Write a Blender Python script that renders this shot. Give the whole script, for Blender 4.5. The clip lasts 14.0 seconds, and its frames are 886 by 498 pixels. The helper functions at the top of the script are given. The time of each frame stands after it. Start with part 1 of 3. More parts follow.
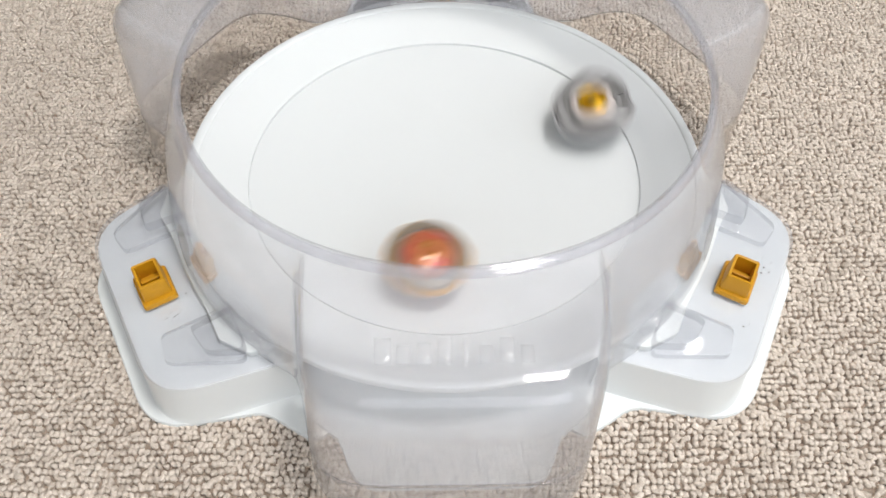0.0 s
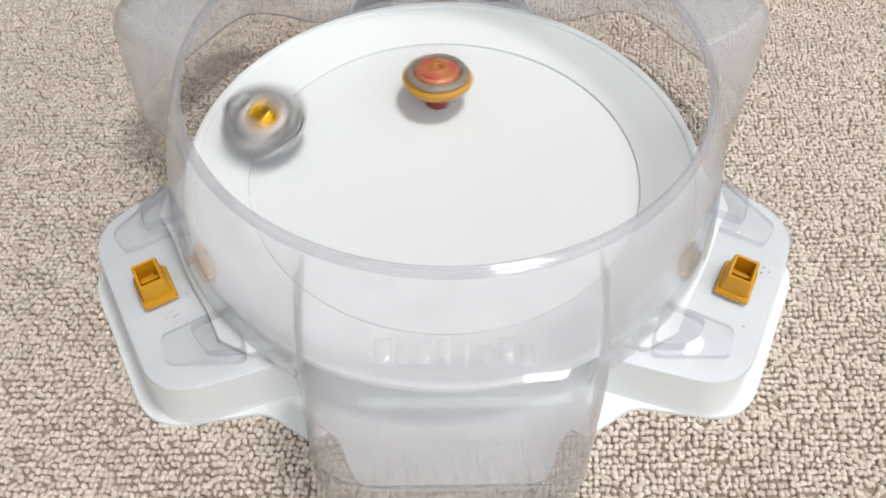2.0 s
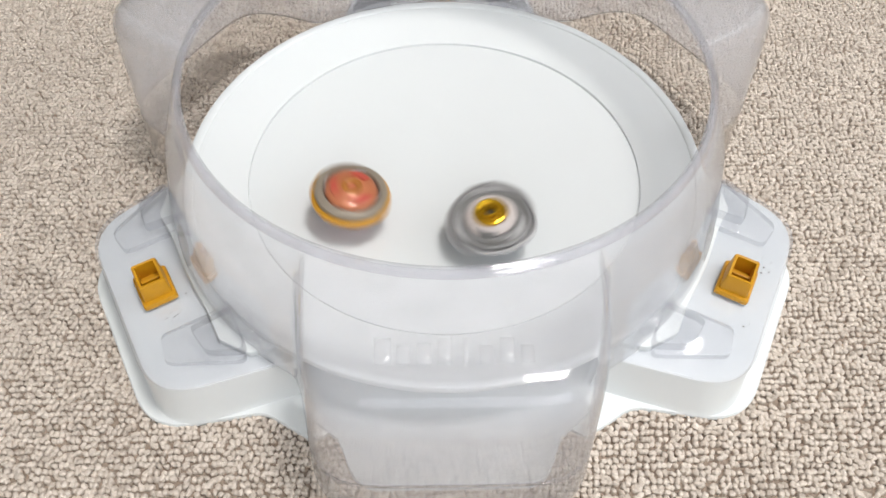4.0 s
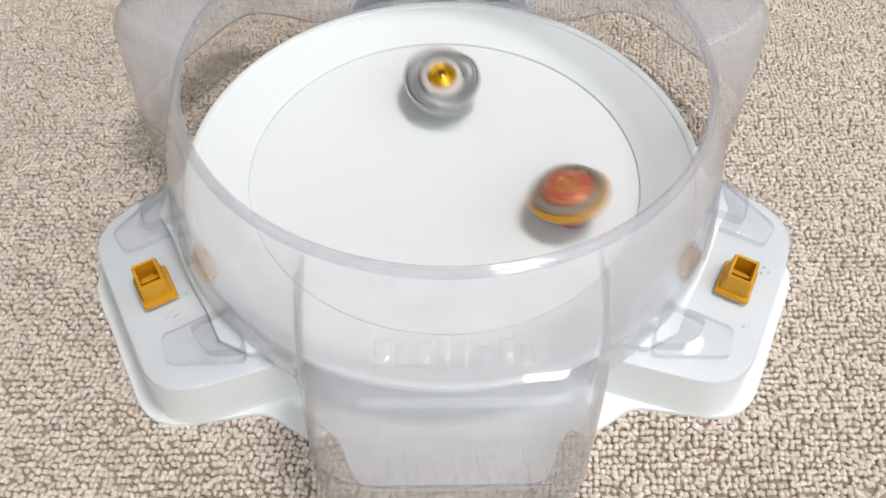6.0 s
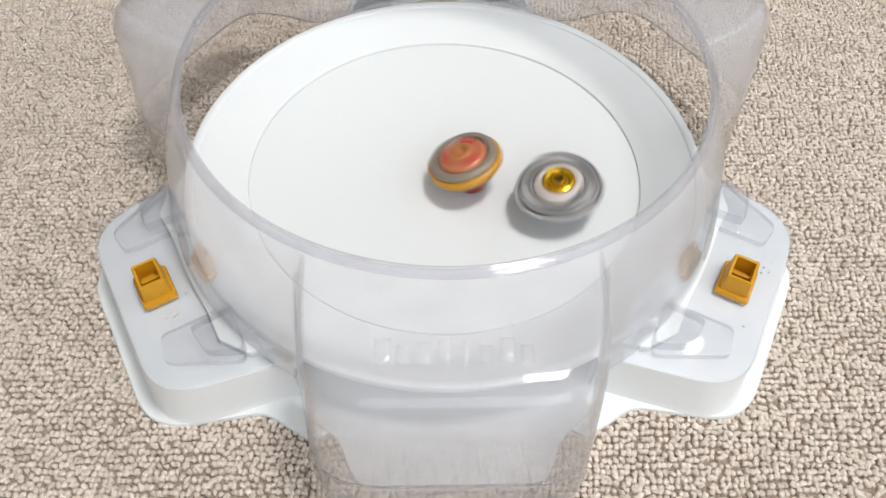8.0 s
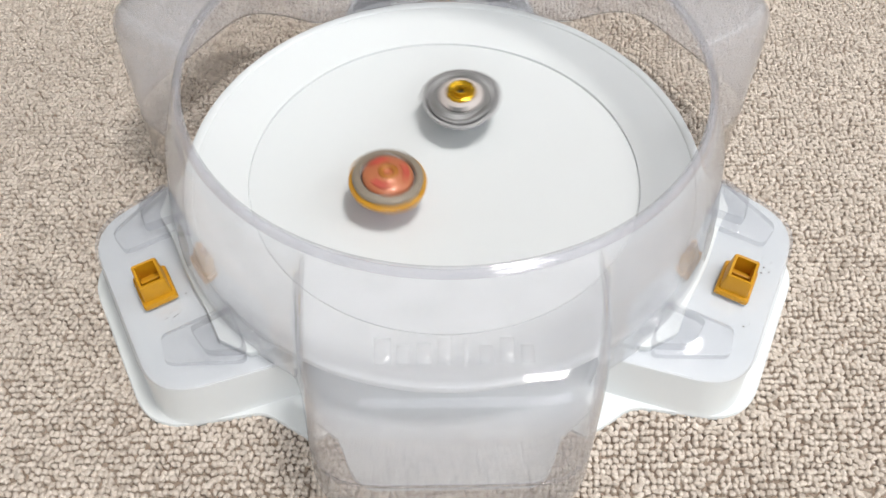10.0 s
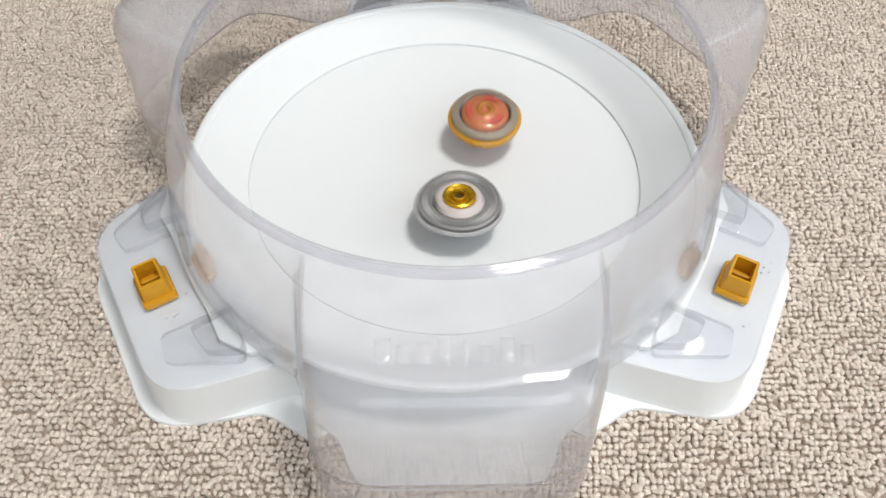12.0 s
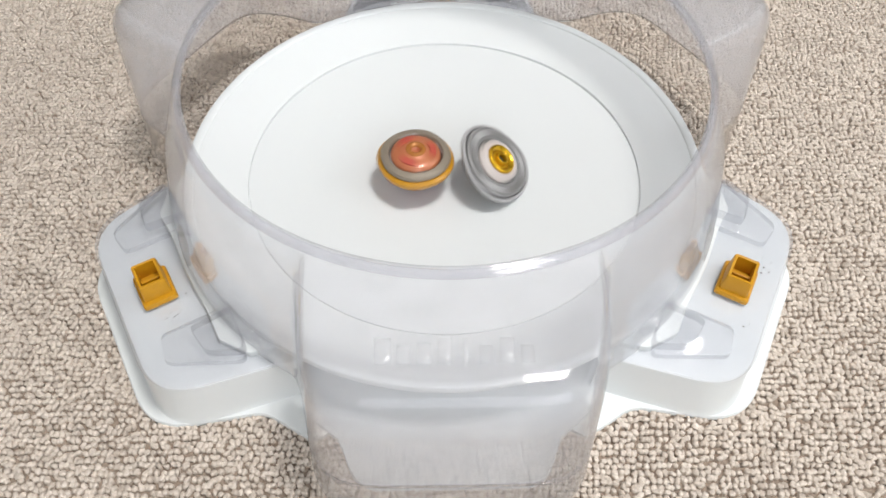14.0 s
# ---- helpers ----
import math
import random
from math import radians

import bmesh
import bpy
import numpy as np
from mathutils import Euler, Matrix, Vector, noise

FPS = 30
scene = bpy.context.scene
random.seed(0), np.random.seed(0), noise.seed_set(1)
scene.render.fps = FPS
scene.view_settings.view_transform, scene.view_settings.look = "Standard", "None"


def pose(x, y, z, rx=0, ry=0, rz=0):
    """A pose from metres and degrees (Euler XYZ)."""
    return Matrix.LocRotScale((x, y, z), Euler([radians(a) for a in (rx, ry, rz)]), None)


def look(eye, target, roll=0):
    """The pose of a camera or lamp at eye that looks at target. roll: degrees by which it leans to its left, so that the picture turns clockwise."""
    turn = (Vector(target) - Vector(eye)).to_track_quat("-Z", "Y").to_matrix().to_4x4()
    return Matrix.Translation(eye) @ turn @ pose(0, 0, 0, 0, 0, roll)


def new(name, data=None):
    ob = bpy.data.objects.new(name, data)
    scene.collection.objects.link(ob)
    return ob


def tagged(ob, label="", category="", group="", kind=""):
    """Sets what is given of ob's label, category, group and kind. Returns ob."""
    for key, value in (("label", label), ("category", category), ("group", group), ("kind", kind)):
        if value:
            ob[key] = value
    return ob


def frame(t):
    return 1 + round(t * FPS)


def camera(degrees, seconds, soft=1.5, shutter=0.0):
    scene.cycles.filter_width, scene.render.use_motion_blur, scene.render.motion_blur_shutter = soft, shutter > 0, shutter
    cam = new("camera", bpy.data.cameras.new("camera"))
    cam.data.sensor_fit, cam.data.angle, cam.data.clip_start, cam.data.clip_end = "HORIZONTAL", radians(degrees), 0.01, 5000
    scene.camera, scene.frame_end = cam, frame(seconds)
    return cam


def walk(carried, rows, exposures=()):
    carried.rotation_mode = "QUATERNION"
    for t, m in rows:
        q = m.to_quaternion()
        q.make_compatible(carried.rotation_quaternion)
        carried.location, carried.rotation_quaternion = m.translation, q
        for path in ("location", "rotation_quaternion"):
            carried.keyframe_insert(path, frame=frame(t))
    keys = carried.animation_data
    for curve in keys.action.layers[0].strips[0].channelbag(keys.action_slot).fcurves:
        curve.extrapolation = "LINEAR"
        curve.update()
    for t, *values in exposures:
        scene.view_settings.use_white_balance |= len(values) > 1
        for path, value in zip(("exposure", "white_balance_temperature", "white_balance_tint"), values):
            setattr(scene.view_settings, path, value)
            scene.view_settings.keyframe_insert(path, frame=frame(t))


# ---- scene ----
cam = camera(64.19, 14.0, 1.5, 0.5)
EYE, DOWN, LEAN = Vector((-0.0004, -0.3158, 0.3717)), radians(53.52), 0.63
AIM = EYE + Vector((0, math.cos(DOWN), -math.sin(DOWN)))
walk(cam, [(0.0, look(EYE, AIM, LEAN)), (14.0, look(EYE, AIM, LEAN))])
scene.view_settings.exposure = 0.0

# ---- light: one ceiling lamp in a white room ----
world = bpy.data.worlds.new("world")
world.use_nodes = True
world.node_tree.nodes["Background"].inputs["Color"].default_value = (0.8, 0.85, 1.0, 1)
world.node_tree.nodes["Background"].inputs["Strength"].default_value = 0.05
scene.world = world
LAMP = Vector((0.55, -0.12, 2.33))
lamp_data = bpy.data.lights.new("ceiling_light", "AREA")
lamp_data.shape, lamp_data.size, lamp_data.size_y = "RECTANGLE", 0.40, 0.40
lamp_data.energy, lamp_data.color = 29.0, (1.0, 0.99, 0.98)
lamp = new("ceiling_light_glow", lamp_data)
lamp.matrix_world = pose(LAMP.x, LAMP.y, LAMP.z - 0.03)
# unseen bluish fill lights, added beside the arena and behind the camera
for fill_pose, fill_size, watts in ((pose(2.18, -0.35, 1.55, 0, 90), (1.3, 1.8), 17), (pose(0.6, -2.18, 1.5, 90), (2.4, 1.5), 28)):
    fill_data = bpy.data.lights.new("fill_panel", "AREA")
    fill_data.shape, fill_data.size, fill_data.size_y = "RECTANGLE", *fill_size
    fill_data.energy, fill_data.color = watts, (0.88, 0.94, 1.0)
    new("fill_panel", fill_data).matrix_world = fill_pose


# ---- materials ----
def material(name, base, rough=0.5, metal=0.0, grain=0.0, scale=200.0, bump=0.0, bump_scale=400.0, second=None, spots=0.0, spot_scale=40.0,
             rough_var=0.0, transmission=0.0, coat=0.0, island=0.0):
    m = bpy.data.materials.new(name)
    m.use_nodes = True
    nt = m.node_tree
    b = nt.nodes["Principled BSDF"]
    b.inputs["Roughness"].default_value, b.inputs["Metallic"].default_value = rough, metal
    b.inputs["Transmission Weight"].default_value, b.inputs["Coat Weight"].default_value = transmission, coat
    tc = nt.nodes.new("ShaderNodeTexCoord")
    base = (*base, 1)
    second = (*second, 1) if second else tuple(c * 0.7 for c in base[:3]) + (1,)

    def noise_tex(s, detail=3):
        n = nt.nodes.new("ShaderNodeTexNoise")
        n.inputs["Scale"].default_value, n.inputs["Detail"].default_value = s, detail
        nt.links.new(tc.outputs["Object"], n.inputs["Vector"])
        return n.outputs["Fac"]

    def mix(a, b2, fac, amount):
        mul = nt.nodes.new("ShaderNodeMath")
        mul.operation, mul.use_clamp = "MULTIPLY", True
        nt.links.new(fac, mul.inputs[0])
        mul.inputs[1].default_value = amount
        mx = nt.nodes.new("ShaderNodeMix")
        mx.data_type = "RGBA"
        nt.links.new(mul.outputs[0], mx.inputs["Factor"])
        if isinstance(a, tuple):
            mx.inputs["A"].default_value = a
        else:
            nt.links.new(a, mx.inputs["A"])
        mx.inputs["B"].default_value = b2
        return mx.outputs["Result"]

    col = base
    if grain:
        col = mix(col, second, noise_tex(scale), grain)
    if spots:
        ramp = nt.nodes.new("ShaderNodeMapRange")
        ramp.inputs["From Min"].default_value, ramp.inputs["From Max"].default_value = 0.52, 0.68
        nt.links.new(noise_tex(spot_scale, 4), ramp.inputs["Value"])
        col = mix(col, second, ramp.outputs["Result"], spots)
    if island:
        geo = nt.nodes.new("ShaderNodeNewGeometry")
        ramp = nt.nodes.new("ShaderNodeMapRange")
        ramp.inputs["From Min"].default_value = 0.45
        nt.links.new(geo.outputs["Random Per Island"], ramp.inputs["Value"])
        col = mix(col, second, ramp.outputs["Result"], island)
    if isinstance(col, tuple):
        b.inputs["Base Color"].default_value = col
    else:
        nt.links.new(col, b.inputs["Base Color"])
    if rough_var:
        ramp = nt.nodes.new("ShaderNodeMapRange")
        ramp.inputs["To Min"].default_value, ramp.inputs["To Max"].default_value = rough - rough_var, rough + rough_var
        nt.links.new(noise_tex(scale * 0.5), ramp.inputs["Value"])
        nt.links.new(ramp.outputs["Result"], b.inputs["Roughness"])
    if bump:
        bm_ = nt.nodes.new("ShaderNodeBump")
        bm_.inputs["Strength"].default_value, bm_.inputs["Distance"].default_value = bump, 0.001
        nt.links.new(noise_tex(bump_scale), bm_.inputs["Height"])
        nt.links.new(bm_.outputs["Normal"], b.inputs["Normal"])
    return m


def clear_plastic(name, tint, haze, haze_colour, wear=0.1, gloss=0.06):
    """Thin clear sheet: see-through body, a share of scattering haze with scuffs, and a glossy skin."""
    m = bpy.data.materials.new(name)
    m.use_nodes = True
    nt = m.node_tree
    nt.nodes.remove(nt.nodes["Principled BSDF"])
    out = nt.nodes["Material Output"]
    clear = nt.nodes.new("ShaderNodeBsdfTransparent")
    clear.inputs["Color"].default_value = (*tint, 1)
    front = nt.nodes.new("ShaderNodeBsdfDiffuse")
    front.inputs["Color"].default_value = (*haze_colour, 1)
    back = nt.nodes.new("ShaderNodeBsdfTranslucent")
    back.inputs["Color"].default_value = (*haze_colour, 1)
    milk = nt.nodes.new("ShaderNodeMixShader")
    nt.links.new(front.outputs[0], milk.inputs[1])
    nt.links.new(back.outputs[0], milk.inputs[2])
    tc = nt.nodes.new("ShaderNodeTexCoord")
    cloud = nt.nodes.new("ShaderNodeTexNoise")
    cloud.inputs["Scale"].default_value, cloud.inputs["Detail"].default_value = 24, 3
    cloud.inputs["Roughness"].default_value = 0.65
    nt.links.new(tc.outputs["Object"], cloud.inputs["Vector"])
    scuff = nt.nodes.new("ShaderNodeMapRange")
    scuff.interpolation_type = "SMOOTHERSTEP"
    scuff.inputs["From Min"].default_value, scuff.inputs["From Max"].default_value = 0.25, 0.85
    scuff.inputs["To Min"].default_value, scuff.inputs["To Max"].default_value = haze, haze + wear
    nt.links.new(cloud.outputs["Fac"], scuff.inputs["Value"])
    body = nt.nodes.new("ShaderNodeMixShader")
    nt.links.new(scuff.outputs["Result"], body.inputs[0])
    nt.links.new(clear.outputs[0], body.inputs[1])
    nt.links.new(milk.outputs[0], body.inputs[2])
    shine = nt.nodes.new("ShaderNodeBsdfGlossy")
    shine.inputs["Roughness"].default_value = gloss
    face = nt.nodes.new("ShaderNodeLayerWeight")
    face.inputs["Blend"].default_value = 0.5
    power = nt.nodes.new("ShaderNodeMath")
    power.operation = "POWER"
    power.inputs[1].default_value = 3.3
    nt.links.new(face.outputs["Facing"], power.inputs[0])
    fr = nt.nodes.new("ShaderNodeMapRange")
    fr.inputs["To Min"].default_value, fr.inputs["To Max"].default_value = 0.035, 0.8
    nt.links.new(power.outputs[0], fr.inputs["Value"])
    wave = nt.nodes.new("ShaderNodeTexNoise")
    wave.inputs["Scale"].default_value = 30
    nt.links.new(tc.outputs["Object"], wave.inputs["Vector"])
    bump = nt.nodes.new("ShaderNodeBump")
    bump.inputs["Strength"].default_value, bump.inputs["Distance"].default_value = 0.12, 0.001
    nt.links.new(wave.outputs["Fac"], bump.inputs["Height"])
    nt.links.new(bump.outputs["Normal"], shine.inputs["Normal"])
    skin = nt.nodes.new("ShaderNodeMixShader")
    nt.links.new(fr.outputs[0], skin.inputs[0])
    nt.links.new(body.outputs[0], skin.inputs[1])
    nt.links.new(shine.outputs[0], skin.inputs[2])
    nt.links.new(skin.outputs[0], out.inputs["Surface"])
    return m


WHITE = material("white_abs_plastic", (0.755, 0.775, 0.775), 0.42, grain=0.25, scale=30, second=(0.71, 0.73, 0.72), bump=0.05, bump_scale=900, rough_var=0.06)
CLEAR = clear_plastic("clear_pvc_shell", (0.982, 0.983, 0.993), 0.17, (0.94, 0.945, 0.98), 0.07)
CLEAN = clear_plastic("clean_clear_skirt", (0.985, 0.98, 0.975), 0.01, (0.85, 0.82, 0.80), 0.02)
MILKY = clear_plastic("milky_clear_skirt", (0.985, 0.985, 0.99), 0.17, (0.94, 0.935, 0.955), 0.07)
# near-white haze colour stands in for highlights along the raised mark
MARK = clear_plastic("raised_clear_mark", (0.992, 0.992, 1.0), 0.17, (0.97, 0.97, 0.98), 0.06, 0.2)
PLATE_CLEAR = clear_plastic("clear_wing_plate", (0.982, 0.985, 0.995), 0.05, (0.84, 0.85, 0.90), 0.05)
STEP_CLEAR = clear_plastic("clear_raised_step", (0.993, 0.994, 0.998), 0.02, (0.84, 0.85, 0.90), 0.02)
# grey tint puts the refraction darkening of the step sides into the colour
EDGE_DARKENED = clear_plastic("darkened_step_edge", (0.90, 0.90, 0.92), 0.12, (0.78, 0.79, 0.83), 0.08)
RIM_CLEAR = clear_plastic("clear_rim_edge", (0.96, 0.96, 0.975), 0.11, (0.78, 0.77, 0.81), 0.06)
YELLOW = material("mustard_plastic", (0.60, 0.285, 0.006), 0.42, grain=0.5, scale=120, second=(0.50, 0.25, 0.008), bump=0.1, bump_scale=1500)
BEIGE = clear_plastic("beige_translucent_patch", (0.90, 0.86, 0.81), 0.4, (0.60, 0.53, 0.46), 0.15)
LOOP = material("cream_wool_loop", (0.88, 0.782, 0.688), 0.95, grain=0.55, scale=380, second=(0.40, 0.32, 0.255), bump=1.0, bump_scale=900, spots=0.45, spot_scale=130, island=0.3)
PILE_FAR = material("looped_carpet_far", (0.66, 0.57, 0.49), 1.0, grain=0.9, scale=240, second=(0.30, 0.235, 0.185), spots=0.5, spot_scale=70, bump=1.0, bump_scale=260)
BACKING = material("taupe_carpet_backing", (0.40, 0.32, 0.255), 1.0, grain=0.6, scale=500, bump=1.0, bump_scale=700)
PAINT = material("wall_paint", (0.62, 0.61, 0.59), 0.7, grain=0.3, scale=8, bump=0.1, bump_scale=300)
# for the unseen north wall, dark so that the clear shell reflects less brightness
DARK_REFLECTED = material("dark_reflected_wall", (0.19, 0.168, 0.152), 0.75, grain=0.3, scale=8, bump=0.1, bump_scale=300)
CEIL = material("ceiling_paint", (0.82, 0.82, 0.80), 0.8, grain=0.2, scale=5, bump=0.1, bump_scale=300)
STEEL = material("worn_grey_metal", (0.25, 0.245, 0.24), 0.55, 0.15, grain=0.5, scale=300, second=(0.18, 0.175, 0.175), rough_var=0.1)
PALE = material("pale_grey_plastic", (0.46, 0.45, 0.45), 0.4, 0.1, grain=0.4, scale=200)
CREAM = material("cream_inner_ring", (0.60, 0.54, 0.51), 0.45, grain=0.4, scale=250, second=(0.44, 0.37, 0.34))
GOLD = material("gold_chrome", (0.64, 0.385, 0.02), 0.26, 0.8, grain=0.15, scale=400, second=(0.45, 0.24, 0.01))
BLACK = material("black_plastic", (0.03, 0.03, 0.033), 0.4, grain=0.4, scale=300)
COPPER = material("copper_orange_cap", (0.54, 0.205, 0.09), 0.34, 0.12, grain=0.7, scale=160, second=(0.45, 0.10, 0.05), coat=0.35)
AMBER = material("amber_plastic", (0.58, 0.29, 0.012), 0.34, grain=0.5, scale=200, second=(0.42, 0.15, 0.008), coat=0.3)
OLIVE = material("olive_grey_metal", (0.29, 0.24, 0.185), 0.48, 0.15, grain=0.5, scale=260, second=(0.2, 0.17, 0.13))
CRIMSON = material("dark_red_plastic", (0.28, 0.02, 0.018), 0.3, grain=0.4, scale=260, second=(0.16, 0.01, 0.01), coat=0.4)
SLATE = material("slate_grey_plastic", (0.18, 0.175, 0.17), 0.5, grain=0.4, scale=300)
HUB = material("amber_hub", (0.50, 0.19, 0.04), 0.25, 0.2, grain=0.5, scale=300, coat=0.5)
ROSE = material("rose_red_plastic", (0.50, 0.065, 0.05), 0.35, grain=0.4, scale=300, second=(0.50, 0.18, 0.09), coat=0.3)
DIRT = material("dark_grime", (0.10, 0.085, 0.075), 0.9, grain=0.5, scale=900)


# ---- mesh helpers ----
def part(name, bm, mat, parent=None, label="", sharp=38):
    bmesh.ops.recalc_face_normals(bm, faces=bm.faces)
    me = bpy.data.meshes.new(name)
    bm.to_mesh(me)
    bm.free()
    for poly in me.polygons:
        poly.use_smooth = True
    me.set_sharp_from_angle(angle=radians(sharp))
    me.materials.append(mat)
    ob = new(name, me)
    ob.parent = parent
    return tagged(ob, label)


def revolve(profile, steps=96, wobble=None, closed=False):
    """Turns (r, z) points round the z axis. wobble(angle, r, z) gives another radius."""
    bm = bmesh.new()
    rings = []
    for r, z in profile:
        if r < 1e-6:
            rings.append([bm.verts.new((0, 0, z))])
            continue
        ring = []
        for i in range(steps):
            a = 2 * math.pi * i / steps
            q = wobble(a, r, z) if wobble else r
            ring.append(bm.verts.new((q * math.cos(a), q * math.sin(a), z)))
        rings.append(ring)
    pairs = list(zip(rings, rings[1:])) + ([(rings[-1], rings[0])] if closed else [])
    for a, b in pairs:
        for i in range(steps):
            j = (i + 1) % steps
            if len(a) == 1 and len(b) > 1:
                bm.faces.new((a[0], b[i], b[j]))
            elif len(b) == 1 and len(a) > 1:
                bm.faces.new((a[i], b[0], a[j]))
            elif len(a) > 1:
                bm.faces.new((a[i], b[i], b[j], a[j]))
    return bm


def rounded(points, steps=8):
    """A plan outline from (x, y, corner radius) points."""
    out = []
    n = len(points)
    for i, (x, y, r) in enumerate(points):
        p = Vector((x, y))
        a = (Vector(points[i - 1][:2]) - p).normalized()
        b = (Vector(points[(i + 1) % n][:2]) - p).normalized()
        if r <= 0:
            out.append(p)
            continue
        half = a.angle(b) / 2
        d = r / math.tan(half)
        p0, p1 = p + a * d, p + b * d
        for k in range(steps + 1):
            s = k / steps
            out.append((1 - s) ** 2 * p0 + 2 * s * (1 - s) * p + s ** 2 * p1)
    return out


def stack(layers, cap_bottom=True):
    """A solid from outlines with equal counts: (outline, z) from the bottom up."""
    bm = bmesh.new()
    rings = [[bm.verts.new((q.x, q.y, z)) for q in outline] for outline, z in layers]
    for a, b in zip(rings, rings[1:]):
        for i in range(len(a)):
            j = (i + 1) % len(a)
            bm.faces.new((a[i], a[j], b[j], b[i]))
    bm.faces.new(rings[-1])
    if cap_bottom:
        bm.faces.new(rings[0][::-1])
    return bm


def turned(bm, degrees):
    bmesh.ops.rotate(bm, verts=bm.verts, cent=(0, 0, 0), matrix=Matrix.Rotation(radians(degrees), 3, "Z"))
    return bm


def box(x0, x1, y0, y1, z0, z1, bevel=0.0):
    bm = bmesh.new()
    bmesh.ops.create_cube(bm, size=1)
    bmesh.ops.scale(bm, verts=bm.verts, vec=(x1 - x0, y1 - y0, z1 - z0))
    bmesh.ops.translate(bm, verts=bm.verts, vec=((x0 + x1) / 2, (y0 + y1) / 2, (z0 + z1) / 2))
    if bevel:
        bmesh.ops.bevel(bm, geom=bm.edges[:], offset=bevel, segments=2, affect="EDGES", profile=0.5)
    return bm


def smooth(t):
    t = min(1, max(0, t))
    return t * t * (3 - 2 * t)


def table(z, rows):
    """Straight interpolation in rows of (z, value), z falling."""
    if z >= rows[0][0]:
        return rows[0][1]
    for (za, va), (zb, vb) in zip(rows, rows[1:]):
        if z >= zb:
            return vb + (va - vb) * (z - zb) / (za - zb)
    return rows[-1][1]


# ---- room ----
HALF, HIGH = 2.2, 2.4
floor = part("floor", box(-HALF, HALF, -HALF, HALF, -0.05, -0.0008), PILE_FAR)
tagged(floor, "cream and taupe looped wool carpet floor", "floor", kind="structure")
bm = bmesh.new()
bm.faces.new([bm.verts.new(v) for v in ((-0.29, -0.25, -0.0004), (0.29, -0.25, -0.0004), (0.505, 0.35, -0.0004), (-0.505, 0.35, -0.0004))])
tagged(part("carpet_backing", bm, BACKING), "taupe woven carpet backing under the loops", "carpet", kind="structure")
ceiling = part("ceiling", box(-HALF, HALF, -HALF, HALF, HIGH, HIGH + 0.1), CEIL)
tagged(ceiling, "plain white painted ceiling", "ceiling", kind="structure")
for wall_name, dims in (("wall_north", (-HALF - 0.1, HALF + 0.1, HALF, HALF + 0.1)), ("wall_south", (-HALF - 0.1, HALF + 0.1, -HALF - 0.1, -HALF)),
                        ("wall_east", (HALF, HALF + 0.1, -HALF, HALF)), ("wall_west", (-HALF - 0.1, -HALF, -HALF, HALF))):
    # the north wall is an added dark reflector, out of view
    dark = wall_name == "wall_north"
    w = part(wall_name, box(*dims, -0.05, HIGH + 0.1), DARK_REFLECTED if dark else PAINT)
    tagged(w, "unseen dark taupe wall, added to darken reflections" if dark else "plain light grey painted wall", "wall", kind="structure")

# unseen windows with glowing panes, added in the walls behind the fill lights
def window(name, m, w, h):
    pane_glow = bpy.data.materials.get("fill_pane")
    if not pane_glow:
        pane_glow = bpy.data.materials.new("fill_pane")
        pane_glow.use_nodes = True
        p = pane_glow.node_tree.nodes["Principled BSDF"]
        p.inputs["Base Color"].default_value = (0.8, 0.85, 0.9, 1)
        p.inputs["Emission Color"].default_value = (0.9, 0.95, 1.0, 1)
        p.inputs["Emission Strength"].default_value = 0.8
    root = new(name)
    root.matrix_world = m
    tagged(root, "unseen wide white-framed window, added as fill light", "window", kind="structure")
    part("window_pane", box(-w / 2, w / 2, -h / 2, h / 2, -0.008, -0.003), pane_glow, root)
    t = 0.06
    for x0, x1, y0, y1 in ((-w / 2 - t, w / 2 + t, h / 2, h / 2 + t), (-w / 2 - t, w / 2 + t, -h / 2 - t, -h / 2), (-w / 2 - t, -w / 2, -h / 2, h / 2), (w / 2, w / 2 + t, -h / 2, h / 2)):
        part("window_frame", box(x0, x1, y0, y1, -0.009, 0.03, 0.004), WHITE, root)


window("added_window_1", pose(0.6, -2.199, 1.5, 90, 0, 180), 2.4, 1.5)
window("added_window_2", pose(2.199, -0.35, 1.55, 0, -90, 0), 1.3, 1.8)

# ---- stadium ----
TURN = 1.553
stadium = new("battle_stadium")
stadium.matrix_world = pose(0, 0, 0, 0, 0, TURN)
tagged(stadium, "white plastic spinning-top arena with clear dome wall on carpet", "toy arena")

RIM_Z, PAD_Z = 0.1242, 0.035
WINGS, POCKETS = (90, 210, 330), (270, 30, 150)


def bowl_height(r):
    if r < 0.125:
        return 0.026 + 0.009 * (r / 0.125) ** 2
    return min(0.035 + (r - 0.125) * 0.3, 0.0447)


bowl_profile = [(0, 0.026)] + [(r, bowl_height(r)) for r in (0.02, 0.04, 0.06, 0.075, 0.09, 0.1, 0.11, 0.117, 0.122, 0.1243)]
bowl_profile += [(0.1245, 0.0340), (0.1253, 0.0339), (0.1256, 0.0357), (0.1266, 0.0361)]
bowl_profile += [(r, bowl_height(r) + 0.0008) for r in (0.130, 0.138, 0.146, 0.153, 0.1562)] + [(0.1566, 0.0452), (0.1569, 0.0459), (0.1575, 0.0463)]
bowl_profile += [(0.1605, 0.0468), (0.1620, 0.0464), (0.1628, 0.0452), (0.1629, 0.0430), (0.1618, 0.0410), (0.1560, 0.0390), (0.1490, 0.0340), (0.1455, 0.0240), (0.1440, 0.006), (0.142, 0.003)]
bowl = part("bowl", revolve(bowl_profile, 256), WHITE, stadium, "white shallow bowl with an engraved ring")

